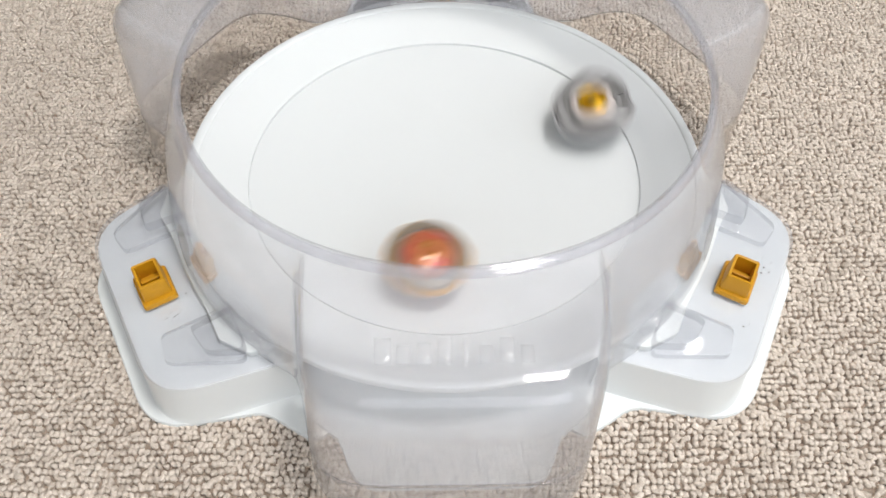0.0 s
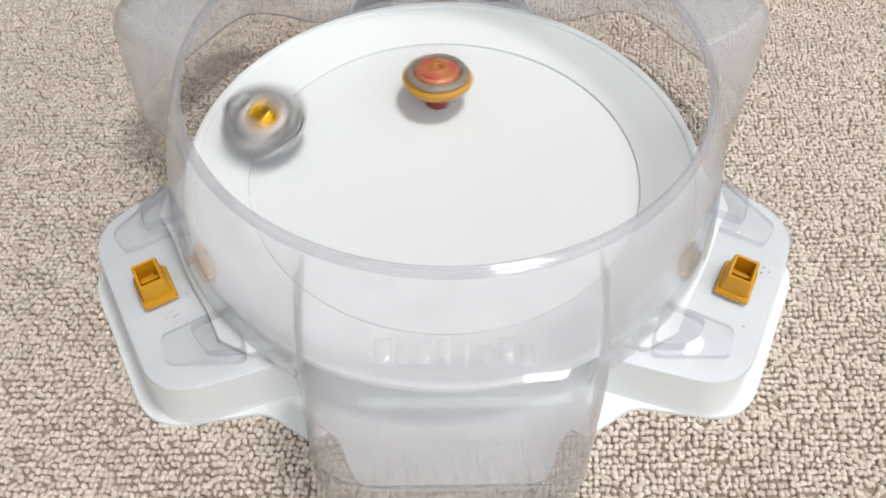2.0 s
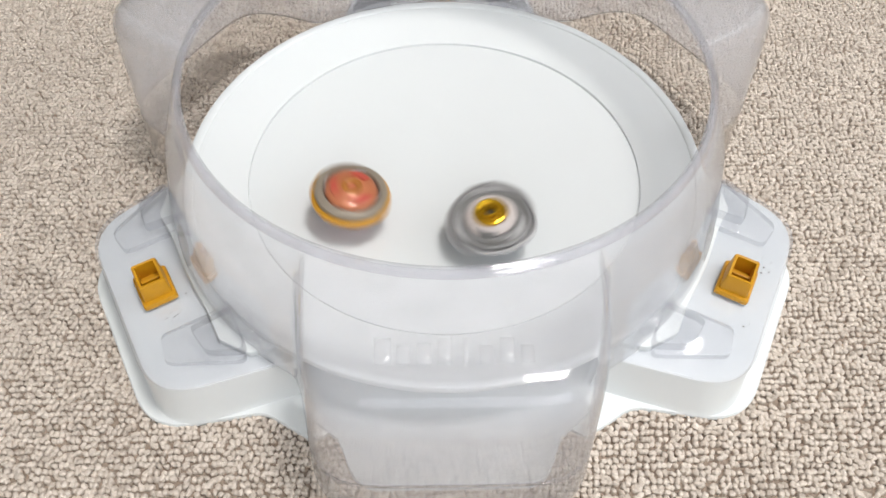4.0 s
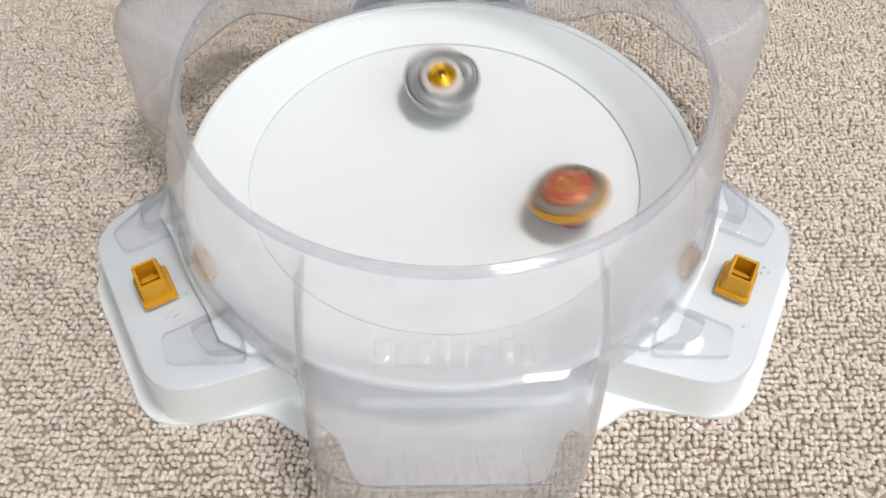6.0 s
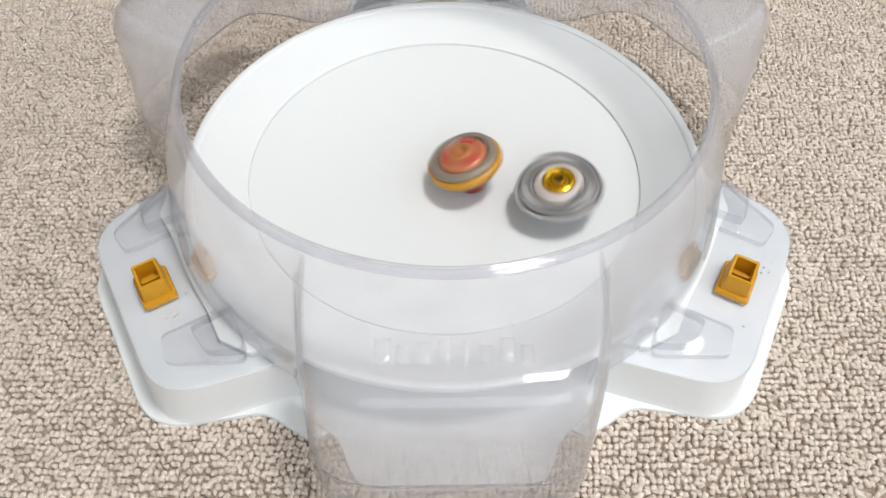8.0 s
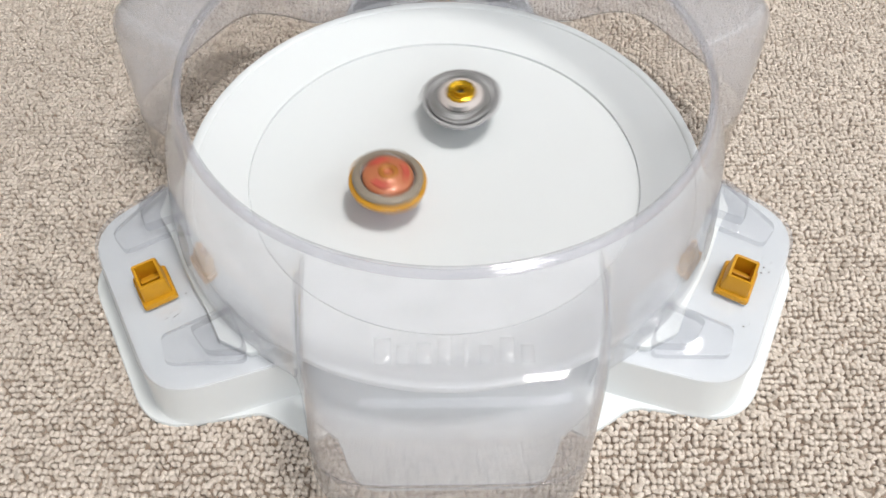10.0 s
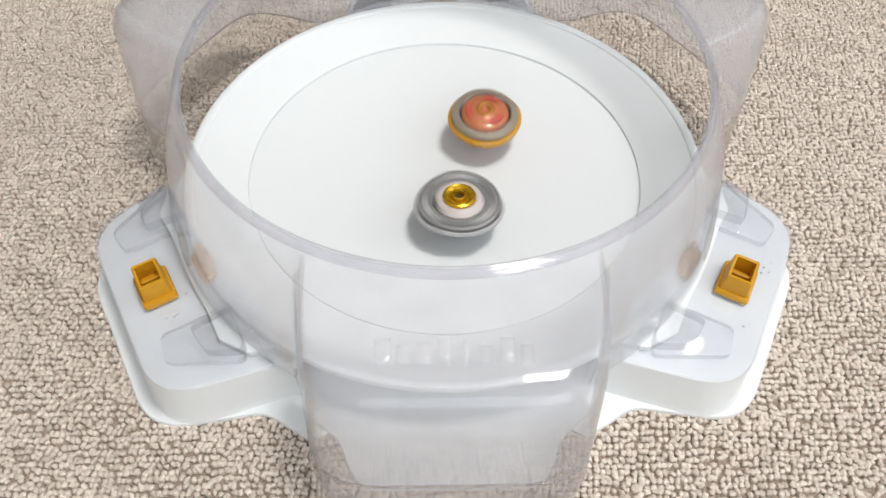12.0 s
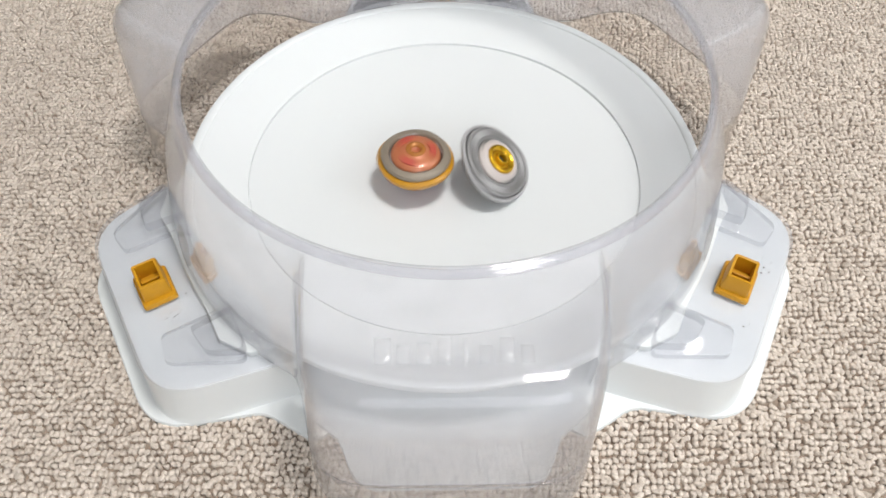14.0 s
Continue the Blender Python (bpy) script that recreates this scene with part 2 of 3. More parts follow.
FLANGE = rounded([(0.10, -0.112, 0), (0.150, -0.112, 0), (0.166, -0.083, 0.018), (0.224, -0.061, 0.034), (0.224, 0.061, 0.034), (0.166, 0.083, 0.018), (0.150, 0.112, 0), (0.10, 0.112, 0)])


def pad_outline(grow):
    return rounded([(0.14, -0.0795 - grow, 0), (0.2115 + grow, -0.0635 - grow, 0.032), (0.2115 + grow, 0.0635 + grow, 0.032), (0.14, 0.0795 + grow, 0)])


TAB = rounded([(0.12, -0.080, 0), (0.152, -0.068, 0.008), (0.166, -0.054, 0.010), (0.184, -0.046, 0.012), (0.184, 0.046, 0.012), (0.166, 0.054, 0.010), (0.152, 0.068, 0.008), (0.12, 0.080, 0)])
FRONT_TAB = rounded([(0.12, -0.088, 0), (0.158, -0.078, 0.008), (0.172, -0.060, 0.010), (0.1985, -0.049, 0.020), (0.1985, 0.049, 0.020), (0.172, 0.060, 0.010), (0.158, 0.078, 0.008), (0.12, 0.088, 0)])
for a in WINGS:
    bm = stack([(FLANGE, 0.0005), (FLANGE, 0.0032), ([q * 0.996 for q in FLANGE], 0.0042)])
    part("foot_flange", turned(bm, a), WHITE, stadium)
    bm = stack([(pad_outline(0.0045), 0.004), (pad_outline(0.003), 0.0075), (pad_outline(0.0008), 0.032), (pad_outline(0), 0.0342), (pad_outline(-0.0015), PAD_Z)])
    part("wing", turned(bm, a), WHITE, stadium)
for a in POCKETS:
    tab = FRONT_TAB if a == 270 else TAB
    bm = stack([(tab, 0.0007), (tab, 0.0045), ([q * 0.997 for q in tab], 0.0055)])
    part("pocket_tab", turned(bm, a), WHITE, stadium)

# clear shell: a flared round wall with three pockets
WALL_R = ((0.1242, 0.1440), (0.115, 0.1500), (0.09, 0.1600), (0.06, 0.1670), (0.036, 0.1700), (0.0, 0.1710))
POCKET_D = ((0.1242, 0.1380), (0.1232, 0.1410), (0.1228, 0.1520), (0.1224, 0.1670), (0.1219, 0.1790), (0.1213, 0.1880), (0.1204, 0.1940), (0.1186, 0.1993), (0.1156, 0.2030), (0.1118, 0.2054), (0.107, 0.2070), (0.098, 0.2084), (0.07, 0.2095), (0.0, 0.2115))
POCKET_W = ((0.1242, 0.0660), (0.11, 0.0700), (0.09, 0.0720), (0.06, 0.0745), (0.0, 0.0800))


def shell_radius(deg, z):
    phi = radians((deg - 30 + 60) % 120 - 60)
    r0, d, w = table(z, WALL_R), table(z, POCKET_D), table(z, POCKET_W)
    n = 6.5
    lobe = ((math.cos(phi) / d) ** n + (abs(math.sin(phi)) / w) ** n) ** (-1 / n)
    w = max(0.0004, min(0.012, (RIM_Z - z) * 1.2))
    near = max(w - abs(r0 - lobe), 0) / w
    return max(r0, lobe) + near * near * w / 4


def shell_foot(deg):
    phi = abs((deg - 30 + 60) % 120 - 60)
    return 0.0062 + (0.0372 - 0.0062) * smooth((phi - 27.0) / 1.8)


def shell_point(deg, z, out=0.0):
    r = shell_radius(deg, z) + out
    return Vector((r * math.cos(radians(deg)), r * math.sin(radians(deg)), z))


bm = bmesh.new()
COLS, ROWS, SKIRT_Z = 480, 60, 0.043
grid = []
for i in range(COLS):
    deg = 360 * i / COLS
    foot = max(shell_foot(deg), SKIRT_Z if abs((deg - 30 + 60) % 120 - 60) < 28.0 else 0.0)
    grid.append([bm.verts.new(shell_point(deg, RIM_Z + (foot - RIM_Z) * (j / ROWS) ** 2.1)) for j in range(ROWS + 1)])
for i in range(COLS):
    k = (i + 1) % COLS
    for j in range(ROWS):
        bm.faces.new((grid[i][j], grid[k][j], grid[k][j + 1], grid[i][j + 1]))
shell = part("clear_wall", bm, CLEAR, stadium, "clear hazy plastic wall with three bulging pockets", 60)
thick = shell.modifiers.new("thickness", "SOLIDIFY")
thick.thickness, thick.offset = 0.0014, -1
for mid in POCKETS:
    bm = bmesh.new()
    cols = []
    for i in range(77):
        deg = mid - 28.5 + 57 * i / 76
        low = shell_foot(deg)
        cols.append([bm.verts.new(shell_point(deg, SKIRT_Z + (min(low, SKIRT_Z - 0.002) - SKIRT_Z) * j / 10, -0.0004)) for j in range(11)])
    for ca, cb in zip(cols, cols[1:]):
        for j in range(10):
            bm.faces.new((ca[j], cb[j], cb[j + 1], ca[j + 1]))
    skirt = part("pocket_skirt", bm, MILKY if mid == 270 else CLEAN, shell, "milky clear skirt of a pocket" if mid == 270 else "cleaner clear skirt of a pocket", 60)
    skirt.modifiers.new("thickness", "SOLIDIFY").thickness = 0.0012
part("rim", revolve([(0.1418, 0.1236), (0.1424, 0.1250), (0.1438, 0.1256), (0.1456, 0.1251), (0.1468, 0.1232), (0.1470, 0.1212), (0.1460, 0.1202), (0.1440, 0.1207), (0.1424, 0.1215)], 160, closed=True), RIM_CLEAR, shell, "rounded clear rim lip")

# clear plates over the wings, each with two stepped blocks
PLATE = rounded([(0.1500, -0.0775, 0), (0.2125, -0.0640, 0.032), (0.2125, 0.0640, 0.032), (0.1500, 0.0775, 0), (0.1640, 0.058, 0), (0.1702, 0.035, 0), (0.1702, -0.035, 0), (0.1640, -0.058, 0)])
SHELF = rounded([(0.146, -0.070, 0), (0.160, -0.066, 0.004), (0.1708, -0.050, 0.004), (0.1700, -0.030, 0), (0.1715, 0, 0), (0.1700, 0.030, 0), (0.1708, 0.050, 0.004), (0.160, 0.066, 0.004), (0.146, 0.070, 0), (0.158, 0.036, 0), (0.1612, 0, 0), (0.158, -0.036, 0)], 6)


def lidded(name, outline, mid, z0, z1, lean, lid_mat):
    """An open-bottomed clear box: thin lid, and sides tinted darker to imitate refraction."""
    top = [q + (mid - q) * lean for q in outline]
    bm = bmesh.new()
    rings = [[bm.verts.new((q.x, q.y, z)) for q in o] for o, z in ((outline, z0), (top, z1))]
    for i in range(len(outline)):
        j = (i + 1) % len(outline)
        bm.faces.new((rings[0][i], rings[0][j], rings[1][j], rings[1][i]))
    side = part(name, turned(bm, a), EDGE_DARKENED, shell)
    bm = bmesh.new()
    rings = [[bm.verts.new((q.x, q.y, z)) for q in o] for o, z in ((top, z1), ([q + (mid - q) * 0.04 for q in top], z1 + 0.0005))]
    for i in range(len(outline)):
        j = (i + 1) % len(outline)
        bm.faces.new((rings[0][i], rings[0][j], rings[1][j], rings[1][i]))
    bm.faces.new(rings[1])
    part("lid", turned(bm, a), lid_mat, side)


for a in WINGS:
    bm = stack([(PLATE, 0.0356), (PLATE, 0.0368), ([Vector((0.19, 0)) + (q - Vector((0.19, 0))) * 0.992 for q in PLATE], 0.0374)])
    part("cover_plate", turned(bm, a), PLATE_CLEAR, shell)
    part("shelf", turned(stack([(SHELF, 0.0352), (SHELF, 0.0400), ([Vector((q.x - 0.0006, q.y * 0.99)) for q in SHELF], 0.0406)]), a), WHITE, stadium)
    for s in (-1, 1):
        low = rounded([(0.158, s * 0.032, 0.002), (0.197, s * 0.032, 0.004), (0.200, s * 0.050, 0.006), (0.162, s * 0.0705, 0.004)], 4)
        high = rounded([(0.158, s * 0.038, 0.002), (0.182, s * 0.039, 0.004), (0.179, s * 0.058, 0.006), (0.160, s * 0.068, 0.004)], 4)
        mid = Vector((0.176, s * 0.05))
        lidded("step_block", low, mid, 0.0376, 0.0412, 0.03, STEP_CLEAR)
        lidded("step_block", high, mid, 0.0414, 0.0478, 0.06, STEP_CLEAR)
    # translucent beige oval patch on the wall above each wing
    bm = bmesh.new()
    gridp = [[bm.verts.new(shell_point(a + 2.9 * u * math.sqrt(max(0.02, 1 - v * v)), 0.062 + 0.0155 * v, 0.0006)) for u in (-1, -0.5, 0, 0.5, 1)] for v in (-1, -0.8, -0.4, 0, 0.4, 0.8, 1)]
    for ra, rb in zip(gridp, gridp[1:]):
        for i in range(4):
            bm.faces.new((ra[i], ra[i + 1], rb[i + 1], rb[i]))
    part("oval_patch", bm, BEIGE, shell, "translucent beige oval patch")

# raised maker's mark on the roof of one pocket, as plain bars
def roof_point(x, rho, out):
    """The place on the pocket roof beside its middle line, raised by out."""
    deg, r = 270 + math.degrees(math.atan2(x, rho)), math.hypot(x, rho)
    low, high = 0.09, RIM_Z
    for _ in range(30):
        mid = (low + high) / 2
        low, high = (mid, high) if shell_radius(deg, mid) > r else (low, mid)
    return Vector((x, -rho, low + out))


for i, (wide, tall) in enumerate(((1.0, 1.0), (0.8, 0.7), (0.85, 0.8), (0.8, 1.0), (0.3, 1.0), (0.85, 0.7), (0.85, 1.0), (0.8, 0.7))):
    x0 = -0.033 + 0.066 * (i + 0.5) / 8
    bm = bmesh.new()
    far, near = 0.187 - 0.0115 * tall, 0.187
    mark = [[bm.verts.new(roof_point(x0 + 0.0034 * wide * u, near + (far - near) * v, 0.0009 if 0.05 < v < 0.95 and abs(u) < 0.9 else 0.0001)) for u in (-1, -0.8, 0, 0.8, 1)] for v in (0, 0.12, 0.5, 0.88, 1)]
    for ra, rb in zip(mark, mark[1:]):
        for k in range(4):
            bm.faces.new((ra[k], ra[k + 1], rb[k + 1], rb[k]))
    part("raised_mark", bm, MARK, shell)

# mustard clips that hold the shell down
def clip_mesh():
    base = rounded([(-0.0095, -0.0125, 0.002), (0.0095, -0.0125, 0.002), (0.0095, 0.0115, 0.002), (-0.0095, 0.0115, 0.002)], 4)
    lip = [q * 0.95 for q in base]
    bm = stack([(base, 0), (base, 0.0022), (lip, 0.0032)])

    def ring(hx, y0, y1, r):
        return rounded([(-hx, y0, r), (hx, y0, r), (hx, y1, r), (-hx, y1, r)], 4)

    outs = [(ring(0.0078, -0.0105, 0.0085, 0.0015), 0.003), (ring(0.0070, -0.0098, 0.0078, 0.0015), 0.0145), (ring(0.0066, -0.0094, 0.0074, 0.0013), 0.0152),
            (ring(0.0053, -0.0080, 0.0060, 0.0008), 0.0150), (ring(0.0050, -0.0076, 0.0056, 0.0008), 0.0045)]
    rings = [[bm.verts.new((q.x, q.y, z)) for q in o] for o, z in outs]
    for a_, b_ in zip(rings, rings[1:]):
        for i in range(len(a_)):
            j = (i + 1) % len(a_)
            bm.faces.new((a_[i], a_[j], b_[j], b_[i]))
    bm.faces.new(rings[-1])
    return bm


for a in WINGS:
    clip = part("retaining_clip", clip_mesh(), YELLOW, stadium, "mustard yellow hollow clip", 30)
    clip.matrix_local = pose(0, 0, 0, 0, 0, a) @ pose(0.1895, 0, 0.0374)
    rib = part("rib", box(-0.0052, 0.0052, -0.0018, 0.0002, 0.004, 0.0096, 0.0003), YELLOW, clip)


# ---- spinning tops ----
def lobed(count, depth, r_from):
    def f(angle, r, z):
        if r < r_from:
            return r
        s = (angle * count / (2 * math.pi)) % 1.0
        return r + depth * (s ** 1.6 if s < 0.86 else (1 - s) / 0.14 * 0.86 ** 1.6)
    return f


def arc_plate(r0, r1, z0, z1, start, sweep, drop=0.002):
    """A curved plate on a ring, with a skirt on both edges."""
    bm = bmesh.new()
    arc = [start + sweep * i / 10 for i in range(11)]
    lines = [[bm.verts.new((r * math.cos(q), r * math.sin(q), z)) for q in arc] for r, z in ((r0, z0 - drop), (r0 + 0.0003, z0), (r1 - 0.0003, z1), (r1, z1 - drop))]
    for a, b in zip(lines, lines[1:]):
        for i in range(10):
            bm.faces.new((a[i], b[i], b[i + 1], a[i + 1]))
    for k in (0, -1):
        bm.faces.new([l[k] for l in lines])
    return bm


def silver_top():
    top = new("spinning_top")
    tagged(top, "silver grey spinning top with gold core, spinning in the bowl", "spinning top", "battling tops")
    part("tip", revolve([(0, 0), (0.0012, 0.0), (0.0022, 0.0010), (0.0030, 0.0046), (0.0060, 0.0078), (0.0110, 0.0105), (0.0135, 0.0135), (0.0135, 0.0160), (0, 0.0160)], 48), BLACK, top, "black driver tip")
    part("weight_disc", revolve([(0.006, 0.0148), (0.0190, 0.0142), (0.0216, 0.0154), (0.0224, 0.0170), (0.0220, 0.0186), (0.006, 0.0190)], 72, lobed(6, 0.0012, 0.018)), BLACK, top, "dark metal disc")
    part("blade_ring", revolve([(0.0145, 0.0185), (0.0205, 0.0182), (0.0226, 0.0198), (0.0234, 0.0220), (0.0230, 0.0236), (0.0216, 0.0244), (0.0190, 0.0232), (0.0172, 0.0242), (0.0158, 0.0240), (0.0145, 0.0230)], 120, lobed(3, 0.0022, 0.02)), STEEL, top, "grey metallic blade ring")
    part("lower_edge", revolve([(0.0200, 0.0168), (0.0230, 0.0176), (0.0252, 0.0198), (0.0258, 0.0216), (0.0254, 0.0226), (0.0242, 0.0228), (0.0232, 0.0202), (0.0200, 0.0180)], 120, lobed(3, 0.0030, 0.02)), PALE, top, "pale plastic rim")
    for k in range(3):
        a = 2 * math.pi * k / 3
        part("blade_slot", arc_plate(0.0174, 0.0212, 0.0244, 0.0248, a + 0.2, 0.55), SLATE, top, "dark slot in the blade ring")
        part("blade_crest", arc_plate(0.0180, 0.0246, 0.0246, 0.0238, a + 1.15, 0.6), PALE, top, "pale blade crest")
    part("inner_ring", revolve([(0.0098, 0.0262), (0.0101, 0.0272), (0.0114, 0.0276), (0.0134, 0.0266), (0.0150, 0.0248), (0.0150, 0.0230), (0.0098, 0.0230)], 72), CREAM, top, "cream inner ring")
    for k in range(2):
        part("ring_notch", arc_plate(0.0136, 0.0160, 0.0268, 0.0252, math.pi * k, 0.7), SLATE, top, "dark notch beside the inner ring")
    core = part("core", revolve([(0.0027, 0.0250), (0.0027, 0.0286), (0.0031, 0.0293), (0.0040, 0.0291), (0.0047, 0.0268), (0.0058, 0.0266), (0.0068, 0.0280), (0.0084, 0.0289), (0.0096, 0.0284), (0.0100, 0.0268), (0.0100, 0.0240)], 64), GOLD, top, "gold chrome core")
    part("socket", revolve([(0, 0.0262), (0.0028, 0.0260), (0.0028, 0.0242), (0, 0.0242)], 24), BLACK, core, "dark socket")
    return top


def orange_top():
    top = new("spinning_top")
    tagged(top, "copper orange and amber spinning top with red tip, spinning", "spinning top", "battling tops")
    part("tip", revolve([(0, 0), (0.0060, 0.0), (0.0082, 0.0010), (0.0094, 0.0034), (0.0098, 0.0080), (0.0106, 0.0108), (0.0146, 0.0130), (0.0186, 0.0150), (0.0208, 0.0172), (0, 0.0174)], 48), CRIMSON, top, "dark red driver tip")
    part("lower_ring", revolve([(0.0100, 0.0170), (0.0204, 0.0168), (0.0218, 0.0175), (0.0230, 0.0192), (0.0238, 0.0215), (0.0237, 0.0229), (0.0222, 0.0242), (0.0100, 0.0244)], 96, lobed(4, 0.0012, 0.015)), AMBER, top, "amber yellow plastic ring")
    part("upper_ring", revolve([(0.0160, 0.0225), (0.0206, 0.0239), (0.0215, 0.0245), (0.0217, 0.0257), (0.0208, 0.0271), (0.0190, 0.0278), (0.0174, 0.0280), (0.0166, 0.0271), (0.0160, 0.0225)], 96, lobed(4, 0.0010, 0.02)), OLIVE, top, "olive grey metal ring")
    cap = part("cap", revolve([(0, 0.0287), (0.0018, 0.0287), (0.0028, 0.0301), (0.0042, 0.0310), (0.0070, 0.0306), (0.0085, 0.0298), (0.0105, 0.0297), (0.0135, 0.0287), (0.0152, 0.0275), (0.0158, 0.0257), (0.0158, 0.0225), (0, 0.0225)], 72), COPPER, top, "glossy copper orange cap")
    part("gap", revolve([(0.0156, 0.0257), (0.0168, 0.0257), (0.0168, 0.0225), (0.0156, 0.0225)], 72, closed=True), BLACK, top, "dark gap round the cap")
    for k in range(4):
        part("gap_tab", arc_plate(0.0156, 0.0168, 0.0273, 0.0277, math.pi / 2 * k, 0.3), PALE, top, "bright tab in the gap")
    part("hub", revolve([(0.0026, 0.0297), (0.0030, 0.0309), (0.0042, 0.0316), (0.0060, 0.0312), (0.0066, 0.0303)], 48), HUB, cap, "amber hub")
    for k in range(3):
        part("inlay", arc_plate(0.0086, 0.0130, 0.0307, 0.0301, 2 * math.pi * k / 3, 0.95, 0.0012), ROSE, cap, "red inlay")
    return top


silver, orange = silver_top(), orange_top()

# ---- ceiling lamp ----
glow = bpy.data.materials.new("lamp_diffuser")
glow.use_nodes = True
glow.node_tree.nodes["Principled BSDF"].inputs["Base Color"].default_value = (0.9, 0.9, 0.88, 1)
glow.node_tree.nodes["Principled BSDF"].inputs["Emission Color"].default_value = (1, 0.97, 0.93, 1)
glow.node_tree.nodes["Principled BSDF"].inputs["Emission Strength"].default_value = 8
fixture = part("ceiling_lamp", box(LAMP.x - 0.25, LAMP.x + 0.25, LAMP.y - 0.25, LAMP.y + 0.25, LAMP.z, HIGH - 0.001, 0.01), PALE)
tagged(fixture, "flat square white ceiling lamp, switched on", "lamp")
part("diffuser", box(LAMP.x - 0.22, LAMP.x + 0.22, LAMP.y - 0.22, LAMP.y + 0.22, LAMP.z - 0.012, LAMP.z - 0.002, 0.003), glow, fixture)

# ---- grime specks on the wings ----
rng = random.Random(4)


def specks(wing, spots):
    for rho, tau, size in spots:
        bm = bmesh.new()
        bmesh.ops.create_icosphere(bm, subdivisions=1, radius=size, matrix=pose(rho, tau, 0.0375) @ Matrix.Diagonal((1, rng.uniform(0.6, 1.3), 0.25, 1)))
        part("grime_speck", turned(bm, wing), DIRT, shell, "dark grime speck")


specks(210, [(0.176, 0.0110, 0.0006), (0.1905, 0.0215, 0.0006), (0.1865, 0.0225, 0.0007), (0.1845, 0.022, 0.0005), (0.1875, 0.019, 0.0004), (0.1885, 0.0245, 0.0004)])
specks(330, [(0.197, 0.0200, 0.0012), (0.201, 0.0185, 0.0006), (0.204, 0.0240, 0.0005), (0.1985, 0.0250, 0.0005), (0.2005, 0.0140, 0.0007), (0.2045, 0.0165, 0.0006),
             (0.2010, -0.0265, 0.0007), (0.2035, -0.0235, 0.0005)])

# ---- carpet pile: rows of small wool loops ----
def carpet_loops():
    gen = np.random.default_rng(7)
    pitch_x, pitch_y = 0.0033, 0.0035
    tufts = []
    for k, y in enumerate(np.arange(-0.25, 0.36, pitch_y)):
        half = 0.29 + (y + 0.25) * 0.36
        xs = np.arange(-half, half, pitch_x) + (k % 2) * pitch_x * 0.5
        ys = y + 0.0010 * np.sin(xs * 42 + k * 0.35) + 0.0004 * np.sin(xs * 131 + k * 0.9)
        tufts.append(np.stack([xs + 0.0013 * np.sin(ys * 75), ys], 1))
    tufts = np.concatenate(tufts)
    tufts = tufts + gen.normal(0, 0.00055, tufts.shape)
    tufts = tufts[np.hypot(tufts[:, 0], tufts[:, 1]) > 0.142]
    pts = tufts
    high = gen.uniform(0.0019, 0.0032, len(pts))
    n = len(pts)
    seg = 8
    ang = np.arange(seg) * 2 * np.pi / seg
    shape = [(1.02, 0.0), (1.06, 0.70), (0.82, 0.95)]
    verts = np.zeros((n, seg * 3 + 1, 3))
    yaw = gen.uniform(0, np.pi, n)
    long = 0.00182 * gen.uniform(0.82, 1.32, n)
    short = 0.00160 * gen.uniform(0.8, 1.15, n)
    for k, (rr, hh) in enumerate(shape):
        jit = gen.uniform(0.68, 1.25, (n, seg))
        lx = np.cos(ang)[None] * rr * long[:, None] * jit
        ly = np.sin(ang)[None] * rr * short[:, None] * jit
        c, s = np.cos(yaw)[:, None], np.sin(yaw)[:, None]
        verts[:, k * seg:(k + 1) * seg, 0] = pts[:, :1] + c * lx - s * ly
        verts[:, k * seg:(k + 1) * seg, 1] = pts[:, 1:] + s * lx + c * ly
        verts[:, k * seg:(k + 1) * seg, 2] = -0.001 + (high[:, None] + 0.001) * hh * (gen.uniform(0.86, 1.1, (n, seg)) if k else 1.0)
    verts[:, -1, :2] = pts + gen.normal(0, 0.0003, pts.shape)
    verts[:, -1, 2] = high
    # the stadium presses the pile down
    verts[..., 2] = np.minimum(verts[..., 2], 0.0036)
    faces = []
    for k in range(2):
        for i in range(seg):
            j = (i + 1) % seg
            faces.append((k * seg + i, k * seg + j, (k + 1) * seg + j))
            faces.append((k * seg + i, (k + 1) * seg + j, (k + 1) * seg + i))
    for i in range(seg):
        faces.append((2 * seg + i, 2 * seg + (i + 1) % seg, 3 * seg))
    per = np.array(faces)
    all_faces = (per[None] + (np.arange(n) * (seg * 3 + 1))[:, None, None]).reshape(-1, 3)
    me = bpy.data.meshes.new("carpet_pile")
    me.vertices.add(n * (seg * 3 + 1))
    me.vertices.foreach_set("co", verts.reshape(-1).astype(np.float32))
    me.loops.add(all_faces.size)
    me.loops.foreach_set("vertex_index", all_faces.reshape(-1).astype(np.int32))
    me.polygons.add(len(all_faces))
    me.polygons.foreach_set("loop_start", np.arange(0, all_faces.size, 3, dtype=np.int32))
    me.polygons.foreach_set("use_smooth", np.ones(len(all_faces), dtype=bool))
    me.update(calc_edges=True)
    me.validate()
    me.materials.append(LOOP)
    ob = new("carpet_pile", me)
    return tagged(ob, "cream and taupe looped wool carpet pile", "carpet", kind="stuff")


carpet_loops()


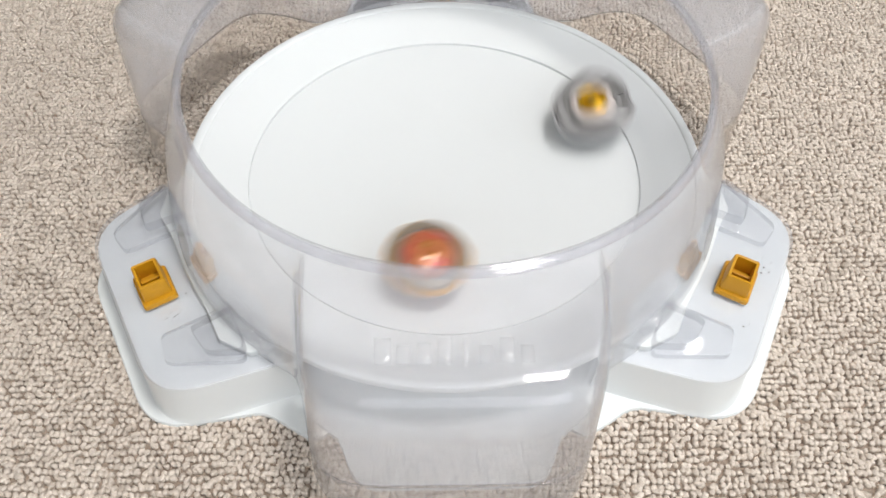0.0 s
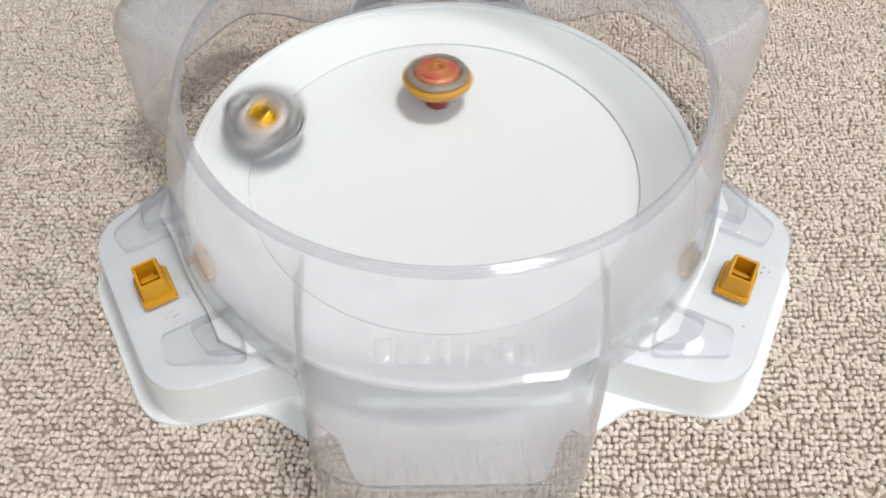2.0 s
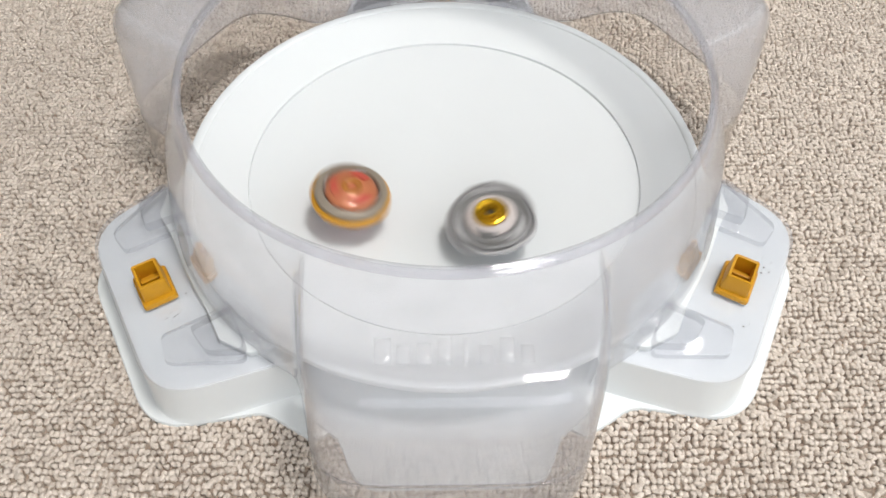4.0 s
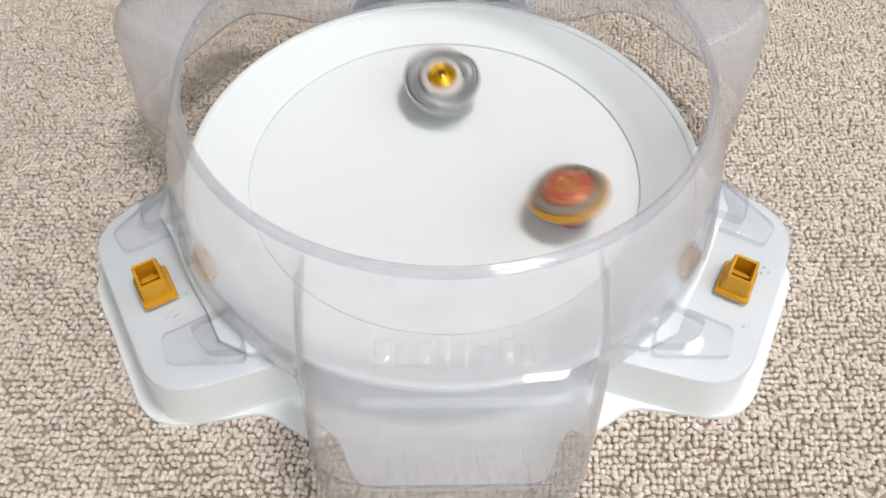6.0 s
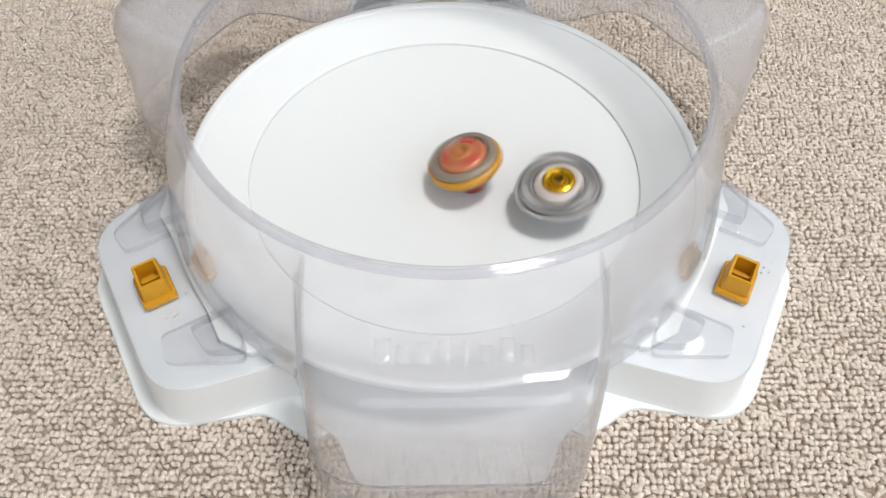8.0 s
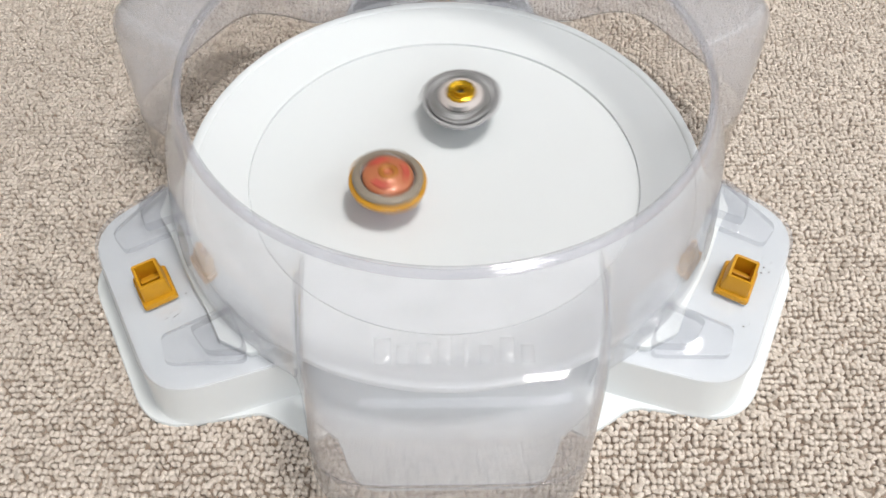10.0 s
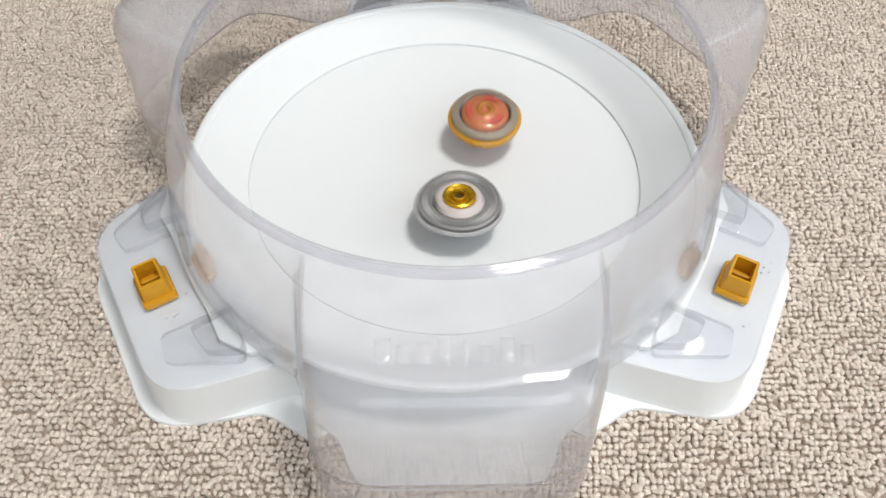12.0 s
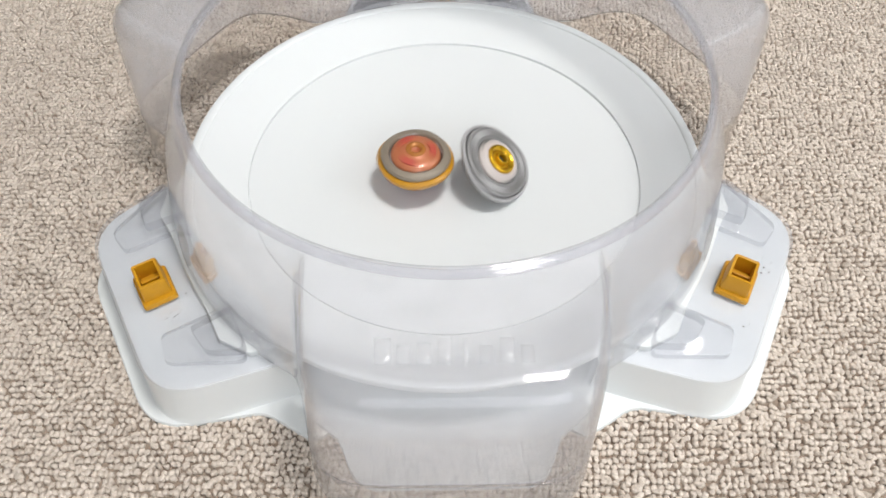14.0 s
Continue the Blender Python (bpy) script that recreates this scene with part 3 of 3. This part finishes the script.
# ---- movement ----
def spun(rows, rate, phase):
    """Fills the path (seconds, tip x, y, z, lean to the front, lean to the side) up with spin, one row a frame."""
    ts = [r[0] for r in rows]
    out = []
    for k in range(14 * FPS + 1):
        t = k / FPS
        i = max(0, min(len(ts) - 2, sum(1 for q in ts if q <= t + 1e-6) - 1))
        a, b = rows[i], rows[i + 1]
        before, after = rows[max(0, i - 1)], rows[min(len(rows) - 1, i + 2)]
        u = (t - a[0]) / (b[0] - a[0])
        span = b[0] - a[0]
        vals = []
        for c in range(1, 6):
            ma = (b[c] - before[c]) / max(1e-6, b[0] - before[0]) * span
            mb = (after[c] - a[c]) / max(1e-6, after[0] - a[0]) * span
            h = (2 * u ** 3 - 3 * u ** 2 + 1) * a[c] + (u ** 3 - 2 * u ** 2 + u) * ma + (3 * u ** 2 - 2 * u ** 3) * b[c] + (u ** 3 - u ** 2) * mb
            vals.append(h)
        x, y, z, front, side = vals
        z = max(z, bowl_height(math.hypot(x, y)) + 0.0004)
        fr, sd = radians(front), radians(side)
        axis = Vector((math.sin(sd) * math.cos(fr), -math.sin(fr), math.cos(sd) * math.cos(fr)))
        lean = Vector((0, 0, 1)).rotation_difference(axis).to_matrix().to_4x4()
        out.append((t, Matrix.Translation((x, y, z)) @ lean @ pose(0, 0, 0, 0, 0, phase + rate * k)))
    return out


def motions():
    walk(silver, spun([
        (0, 0.1013, 0.0431, 0.0330, 12, -12),
        (0.1, 0.1008, -0.0387, 0.0327, 3, -10),
        (0.2, 0.0993, -0.0253, 0.0320, 3, -12),
        (0.3, 0.0670, -0.0193, 0.0288, 5, -12),
        (0.4, 0.0526, 0.0069, 0.0276, 8, -12),
        (0.5, 0.0592, 0.0428, 0.0291, 8, -10),
        (0.6, 0.0834, 0.0597, 0.0321, 5, -10),
        (0.7, 0.1114, 0.0331, 0.0338, 5, -15),
        (0.8, 0.0909, -0.0174, 0.0309, 8, -18),
        (0.9, 0.0191, -0.0465, 0.0275, 5, -12),
        (1, -0.0508, -0.0149, 0.0276, 10, -10),
        (1.1, -0.0961, 0.0526, 0.0329, 15, 0),
        (1.2, -0.0816, 0.1117, 0.0390, 20, 5),
        (1.3, -0.0390, 0.1364, 0.0401, 20, 5),
        (1.4, 0.0310, 0.1347, 0.0390, 18, -10),
        (1.5, 0.0778, 0.0823, 0.0334, 15, -12),
        (1.6, 0.0854, -0.0008, 0.0302, 15, -15),
        (1.7, 0.0412, -0.0740, 0.0301, 10, -15),
        (1.8, -0.0421, -0.0971, 0.0325, 8, 0),
        (1.9, -0.1073, -0.0534, 0.0343, 10, 10),
        (2, -0.1193, 0.0240, 0.0345, 12, 8),
        (2.1, -0.0806, 0.0892, 0.0343, 15, 10),
        (2.2, -0.0997, 0.1142, 0.0430, 20, 5),
        (2.3, -0.0933, 0.1206, 0.0432, 20, 5),
        (2.4, -0.0811, 0.1180, 0.0405, 20, 5),
        (2.5, -0.0743, 0.1059, 0.0363, 18, 5),
        (2.6, -0.0503, 0.0726, 0.0305, 15, 5),
        (2.7, -0.0287, 0.0228, 0.0268, 12, 5),
        (2.8, -0.0316, -0.0312, 0.0271, 5, 8),
        (2.9, -0.0527, -0.0606, 0.0297, 5, 5),
        (3, -0.0912, -0.0658, 0.0333, 5, 10),
        (3.1, -0.0966, -0.0400, 0.0323, 5, 10),
        (3.2, -0.0813, -0.0129, 0.0299, 3, 8),
        (3.4, -0.0305, 0.0426, 0.0276, 10, 5),
        (3.6, 0.0384, 0.0501, 0.0283, 10, -8),
        (3.8, 0.0654, -0.0050, 0.0285, 6, -12),
        (4, 0.0305, -0.0543, 0.0282, 2, -8),
        (4.2, -0.0345, -0.0612, 0.0288, 2, 5),
        (4.4, -0.0906, -0.0280, 0.0312, 6, 10),
        (4.6, -0.1004, 0.0242, 0.0321, 12, 8),
        (4.8, -0.0687, 0.0580, 0.0307, 14, 3),
        (5, -0.0685, 0.0265, 0.0291, 10, 4),
        (5.15, -0.0766, -0.0058, 0.0294, 4, 6),
        (5.3, -0.0744, -0.0125, 0.0293, 0, 8),
        (5.4, -0.0531, 0.0112, 0.0277, 8, 5),
        (5.5, -0.0159, 0.0058, 0.0262, 8, 8),
        (5.6, -0.0467, 0.0368, 0.0280, 15, 8),
        (5.7, -0.0661, 0.0806, 0.0323, 15, 0),
        (5.8, -0.0561, 0.1109, 0.0349, 20, 0),
        (5.9, -0.0237, 0.1022, 0.0323, 18, -3),
        (6, -0.0025, 0.0720, 0.0290, 15, 0),
        (6.1, -0.0049, 0.0275, 0.0265, 10, 0),
        (6.2, -0.0709, 0.0574, 0.0308, 18, 0),
        (6.3, -0.0956, 0.0837, 0.0356, 22, 0),
        (6.4, -0.1031, 0.0898, 0.0385, 25, 3),
        (6.5, -0.1107, 0.0892, 0.0401, 25, 3),
        (6.6, -0.1249, 0.0800, 0.0420, 20, 5),
        (6.7, -0.1391, 0.0580, 0.0427, 15, 10),
        (6.8, -0.1396, 0.0355, 0.0407, 8, 15),
        (6.9, -0.1269, 0.0100, 0.0357, 3, 12),
        (7, -0.1065, -0.0083, 0.0326, 3, 10),
        (7.1, -0.0745, -0.0296, 0.0297, 0, 10),
        (7.2, -0.0430, -0.0493, 0.0285, -3, 5),
        (7.3, -0.0153, -0.0678, 0.0288, -8, 5),
        (7.4, 0.0111, -0.0795, 0.0297, -10, 5),
        (7.5, 0.0376, -0.0855, 0.0310, -8, 0),
        (7.6, 0.0613, -0.0867, 0.0325, -5, -8),
        (7.7, 0.0718, -0.0861, 0.0332, -3, -10),
        (7.8, 0.0764, -0.0724, 0.0324, 0, -15),
        (7.9, 0.0724, -0.0475, 0.0303, 2, -12),
        (8, 0.0730, -0.0300, 0.0296, 2, -10),
        (8.1, 0.0758, -0.0088, 0.0294, 3, -10),
        (8.2, 0.0749, 0.0135, 0.0293, 2, -8),
        (8.4, 0.0675, 0.0532, 0.0302, 6, -8),
        (8.6, 0.0273, 0.0774, 0.0299, 10, -4),
        (8.8, -0.0255, 0.0630, 0.0287, 10, 3),
        (9, -0.0589, 0.0200, 0.0282, 8, 8),
        (9.2, -0.0592, -0.0329, 0.0286, 3, 8),
        (9.4, -0.0262, -0.0640, 0.0288, -4, 5),
        (9.6, 0.0154, -0.0580, 0.0281, -5, -3),
        (9.8, 0.0363, -0.0136, 0.0269, 0, -8),
        (10, 0.0118, 0.0516, 0.0276, 5, -3),
        (10.15, -0.0322, 0.0229, 0.0269, 3, 6),
        (10.3, -0.0486, -0.0141, 0.0275, 0, 8),
        (10.4, -0.0533, -0.0005, 0.0276, 3, 5),
        (10.5, -0.0457, 0.0077, 0.0272, 3, 5),
        (10.6, -0.0362, 0.0070, 0.0268, 5, 8),
        (10.7, -0.0399, 0.0013, 0.0269, 0, 3),
        (10.8, -0.0407, -0.0012, 0.0270, 0, 5),
        (10.9, -0.0349, -0.0084, 0.0267, 0, 5),
        (11, -0.0262, -0.0155, 0.0265, 2, 8),
        (11.1, -0.0161, -0.0284, 0.0266, 0, 8),
        (11.2, -0.0181, -0.0483, 0.0275, 5, 8),
        (11.3, -0.0251, -0.0634, 0.0287, 3, 8),
        (11.4, -0.0296, -0.0722, 0.0295, 2, 3),
        (11.5, -0.0233, -0.0700, 0.0291, -3, -10),
        (11.6, -0.0213, -0.0599, 0.0283, -3, -5),
        (11.7, -0.0204, -0.0599, 0.0283, -3, 3),
        (11.8, -0.0074, -0.0548, 0.0278, -3, -8),
        (11.9, 0.0045, -0.0430, 0.0271, -3, -5),
        (12, 0.0089, -0.0442, 0.0272, -3, 0),
        (12.1, 0.0149, -0.0413, 0.0271, -2, 0),
        (12.2, 0.0225, -0.0365, 0.0271, 0, -8),
        (12.3, 0.0253, -0.0272, 0.0268, -3, -8),
        (12.4, 0.0286, -0.0318, 0.0271, -5, 8),
        (12.5, 0.0380, -0.0455, 0.0280, -5, 0),
        (12.6, 0.0449, -0.0533, 0.0288, -2, -8),
        (12.7, 0.0349, -0.0545, 0.0284, 0, -5),
        (12.8, 0.0276, -0.0493, 0.0278, 0, -12),
        (12.9, 0.0200, -0.0375, 0.0270, 5, -5),
        (13, 0.0211, -0.0451, 0.0274, -3, 8),
        (13.1, 0.0260, -0.0449, 0.0276, -2, 0),
        (13.2, 0.0296, -0.0377, 0.0273, 2, -12),
        (13.3, 0.0273, -0.0323, 0.0270, -3, 0),
        (13.4, 0.0360, -0.0283, 0.0272, -5, -10),
        (13.5, 0.0354, -0.0207, 0.0270, 0, -12),
        (13.6, 0.0364, -0.0054, 0.0268, 0, -10),
        (13.7, 0.0454, 0.0130, 0.0273, 15, -35),
        (13.8, 0.0336, 0.0103, 0.0267, 32, -8),
        (13.9, 0.0219, 0.0073, 0.0263, 25, 25),
        (14, 0.0202, -0.0016, 0.0262, 10, 35),
    ], 77, 0))
    walk(orange, spun([
        (0, -0.0108, -0.0839, 0.0301, 5, 5),
        (0.1, 0.0465, -0.0685, 0.0300, 0, -5),
        (0.2, 0.0144, -0.1104, 0.0331, 3, -10),
        (0.3, -0.0164, -0.1137, 0.0336, 3, -12),
        (0.4, -0.0320, -0.0891, 0.0312, 0, -15),
        (0.5, -0.0410, -0.0465, 0.0281, -12, -16),
        (0.6, -0.0316, 0.0016, 0.0266, -12, -12),
        (0.7, -0.0190, 0.0518, 0.0278, -15, -8),
        (0.8, -0.0038, 0.0830, 0.0300, -15, 0),
        (0.9, 0.0110, 0.0804, 0.0298, -15, -3),
        (1, 0.0116, 0.0485, 0.0274, -10, 3),
        (1.1, 0.0099, -0.0023, 0.0261, -5, -5),
        (1.2, -0.0049, -0.0445, 0.0272, -5, 0),
        (1.3, -0.0216, -0.0764, 0.0296, 0, 5),
        (1.4, -0.0253, -0.0850, 0.0303, 0, 5),
        (1.5, -0.0167, -0.0793, 0.0296, 0, 5),
        (1.6, -0.0049, -0.0612, 0.0280, -5, 10),
        (1.7, 0.0039, -0.0249, 0.0264, -8, 8),
        (1.8, 0.0059, 0.0161, 0.0262, -5, 8),
        (1.9, 0.0035, 0.0527, 0.0275, -5, 0),
        (2, -0.0055, 0.0664, 0.0284, -5, 0),
        (2.1, -0.0218, 0.0655, 0.0286, 0, 5),
        (2.2, 0.0940, 0.0131, 0.0432, 10, -15),
        (2.3, 0.1312, -0.0353, 0.0684, 10, -20),
        (2.4, 0.0631, -0.0514, 0.0379, 15, 15),
        (2.5, 0.0004, -0.0580, 0.0281, 18, 5),
        (2.6, -0.0551, -0.0453, 0.0290, 10, -5),
        (2.7, -0.0944, -0.0156, 0.0313, 8, -10),
        (2.8, -0.1133, 0.0105, 0.0334, 3, 10),
        (2.9, -0.0874, 0.0237, 0.0307, 0, 5),
        (3, -0.0442, 0.0278, 0.0275, 0, 5),
        (3.1, 0.0073, 0.0227, 0.0263, 2, 0),
        (3.2, 0.0487, 0.0176, 0.0275, 8, 0),
        (3.4, 0.0892, -0.0195, 0.0309, 4, -10),
        (3.6, 0.0643, -0.0612, 0.0307, 0, -10),
        (3.8, 0.0013, -0.0715, 0.0291, -4, 0),
        (4, -0.0597, -0.0395, 0.0291, 0, 10),
        (4.2, -0.0594, 0.0250, 0.0283, 4, 8),
        (4.4, -0.0043, 0.0548, 0.0276, 5, 0),
        (4.6, 0.0507, 0.0276, 0.0279, 5, -6),
        (4.8, 0.0695, -0.0192, 0.0290, 2, -10),
        (5, 0.0511, -0.0551, 0.0294, 0, -6),
        (5.15, 0.0445, -0.0641, 0.0297, 0, -4),
        (5.3, 0.0473, -0.0630, 0.0297, 0, -3),
        (5.4, 0.0516, -0.0609, 0.0298, -2, -3),
        (5.5, 0.0411, -0.0463, 0.0283, -8, -3),
        (5.6, 0.0947, -0.0715, 0.0343, 0, -15),
        (5.7, 0.1210, -0.0823, 0.0478, 0, -25),
        (5.8, 0.1211, -0.0764, 0.0468, 0, -20),
        (5.9, 0.1091, -0.0572, 0.0349, -5, -18),
        (6, 0.0801, -0.0403, 0.0307, -8, -15),
        (6.1, 0.0418, -0.0217, 0.0273, -8, -12),
        (6.2, 0.0441, -0.0567, 0.0291, -15, -3),
        (6.3, 0.0473, -0.0794, 0.0311, -10, -3),
        (6.4, 0.0374, -0.0747, 0.0302, -10, -5),
        (6.5, 0.0120, -0.0633, 0.0286, -18, -3),
        (6.6, -0.0168, -0.0423, 0.0273, -12, 3),
        (6.7, -0.0389, -0.0212, 0.0272, -12, 5),
        (6.8, -0.0506, -0.0011, 0.0275, -8, 8),
        (6.9, -0.0542, 0.0083, 0.0277, -10, 10),
        (7, -0.0502, 0.0172, 0.0276, -6, 12),
        (7.1, -0.0381, 0.0168, 0.0270, -3, 12),
        (7.2, -0.0247, 0.0201, 0.0265, 6, 15),
        (7.3, -0.0052, 0.0192, 0.0262, 15, 10),
        (7.4, 0.0130, 0.0159, 0.0262, 18, 5),
        (7.5, 0.0246, 0.0118, 0.0264, 18, 0),
        (7.6, 0.0307, 0.0106, 0.0266, 18, -5),
        (7.7, 0.0343, 0.0046, 0.0267, 12, -12),
        (7.8, 0.0384, -0.0037, 0.0269, 5, -20),
        (7.9, 0.0375, -0.0111, 0.0269, 0, -22),
        (8, 0.0194, -0.0091, 0.0263, -5, -18),
        (8.1, 0.0026, -0.0127, 0.0261, -8, -10),
        (8.2, -0.0080, -0.0167, 0.0262, -8, -10),
        (8.4, -0.0333, -0.0259, 0.0271, -4, 2),
        (8.6, -0.0430, -0.0290, 0.0276, 0, 6),
        (8.8, -0.0310, -0.0381, 0.0275, 0, 4),
        (9, 0.0007, -0.0430, 0.0272, 0, -4),
        (9.2, 0.0318, -0.0167, 0.0268, 4, -8),
        (9.4, 0.0365, 0.0222, 0.0270, 6, -6),
        (9.6, 0.0006, 0.0487, 0.0272, 6, 0),
        (9.8, -0.0413, 0.0294, 0.0274, 5, 5),
        (10, -0.0365, -0.0252, 0.0272, 2, 5),
        (10.15, -0.0110, -0.0421, 0.0272, 0, 2),
        (10.3, 0.0071, -0.0371, 0.0269, 0, 0),
        (10.4, 0.0159, -0.0318, 0.0268, 5, 3),
        (10.5, 0.0167, -0.0257, 0.0266, 5, 5),
        (10.6, 0.0319, -0.0136, 0.0267, 8, -15),
        (10.7, 0.0531, 0.0022, 0.0276, 10, -5),
        (10.8, 0.0654, 0.0131, 0.0285, 8, -8),
        (10.9, 0.0665, 0.0244, 0.0288, 5, -10),
        (11, 0.0548, 0.0292, 0.0281, 3, -10),
        (11.1, 0.0321, 0.0241, 0.0269, 2, -8),
        (11.2, 0.0247, 0.0274, 0.0267, 3, -8),
        (11.3, 0.0156, 0.0299, 0.0266, 3, -5),
        (11.4, 0.0001, 0.0240, 0.0263, 2, 3),
        (11.5, -0.0013, 0.0074, 0.0260, 2, -8),
        (11.6, -0.0017, -0.0088, 0.0261, 5, -5),
        (11.7, 0.0048, -0.0012, 0.0260, 5, 3),
        (11.8, 0.0128, 0.0053, 0.0261, 5, 5),
        (11.9, 0.0210, 0.0114, 0.0263, 5, 0),
        (12, 0.0261, 0.0322, 0.0269, 5, 0),
        (12.1, 0.0226, 0.0415, 0.0272, 5, 0),
        (12.2, 0.0114, 0.0433, 0.0270, 3, 5),
        (12.3, 0.0009, 0.0350, 0.0266, 0, 5),
        (12.4, -0.0125, 0.0403, 0.0269, 3, 5),
        (12.5, -0.0281, 0.0465, 0.0276, -2, 5),
        (12.6, -0.0347, 0.0431, 0.0277, 3, 0),
        (12.7, -0.0387, 0.0335, 0.0274, 5, 5),
        (12.8, -0.0253, 0.0166, 0.0265, 8, -10),
        (12.9, -0.0141, -0.0016, 0.0261, 5, -18),
        (13, -0.0246, -0.0017, 0.0264, -2, -10),
        (13.1, -0.0322, -0.0012, 0.0266, 2, 8),
        (13.2, -0.0285, -0.0076, 0.0265, 4, 5),
        (13.3, -0.0304, -0.0075, 0.0266, 0, 5),
        (13.4, -0.0313, -0.0040, 0.0266, 2, 3),
        (13.5, -0.0297, -0.0014, 0.0265, 4, 5),
        (13.6, -0.0258, 0.0000, 0.0264, -2, 0),
        (13.7, -0.0317, -0.0012, 0.0266, -2, 0),
        (13.8, -0.0326, -0.0050, 0.0266, -2, 2),
        (13.9, -0.0257, -0.0093, 0.0265, 0, 3),
        (14, -0.0190, -0.0068, 0.0263, 0, 2),
    ], -71, 40))


motions()
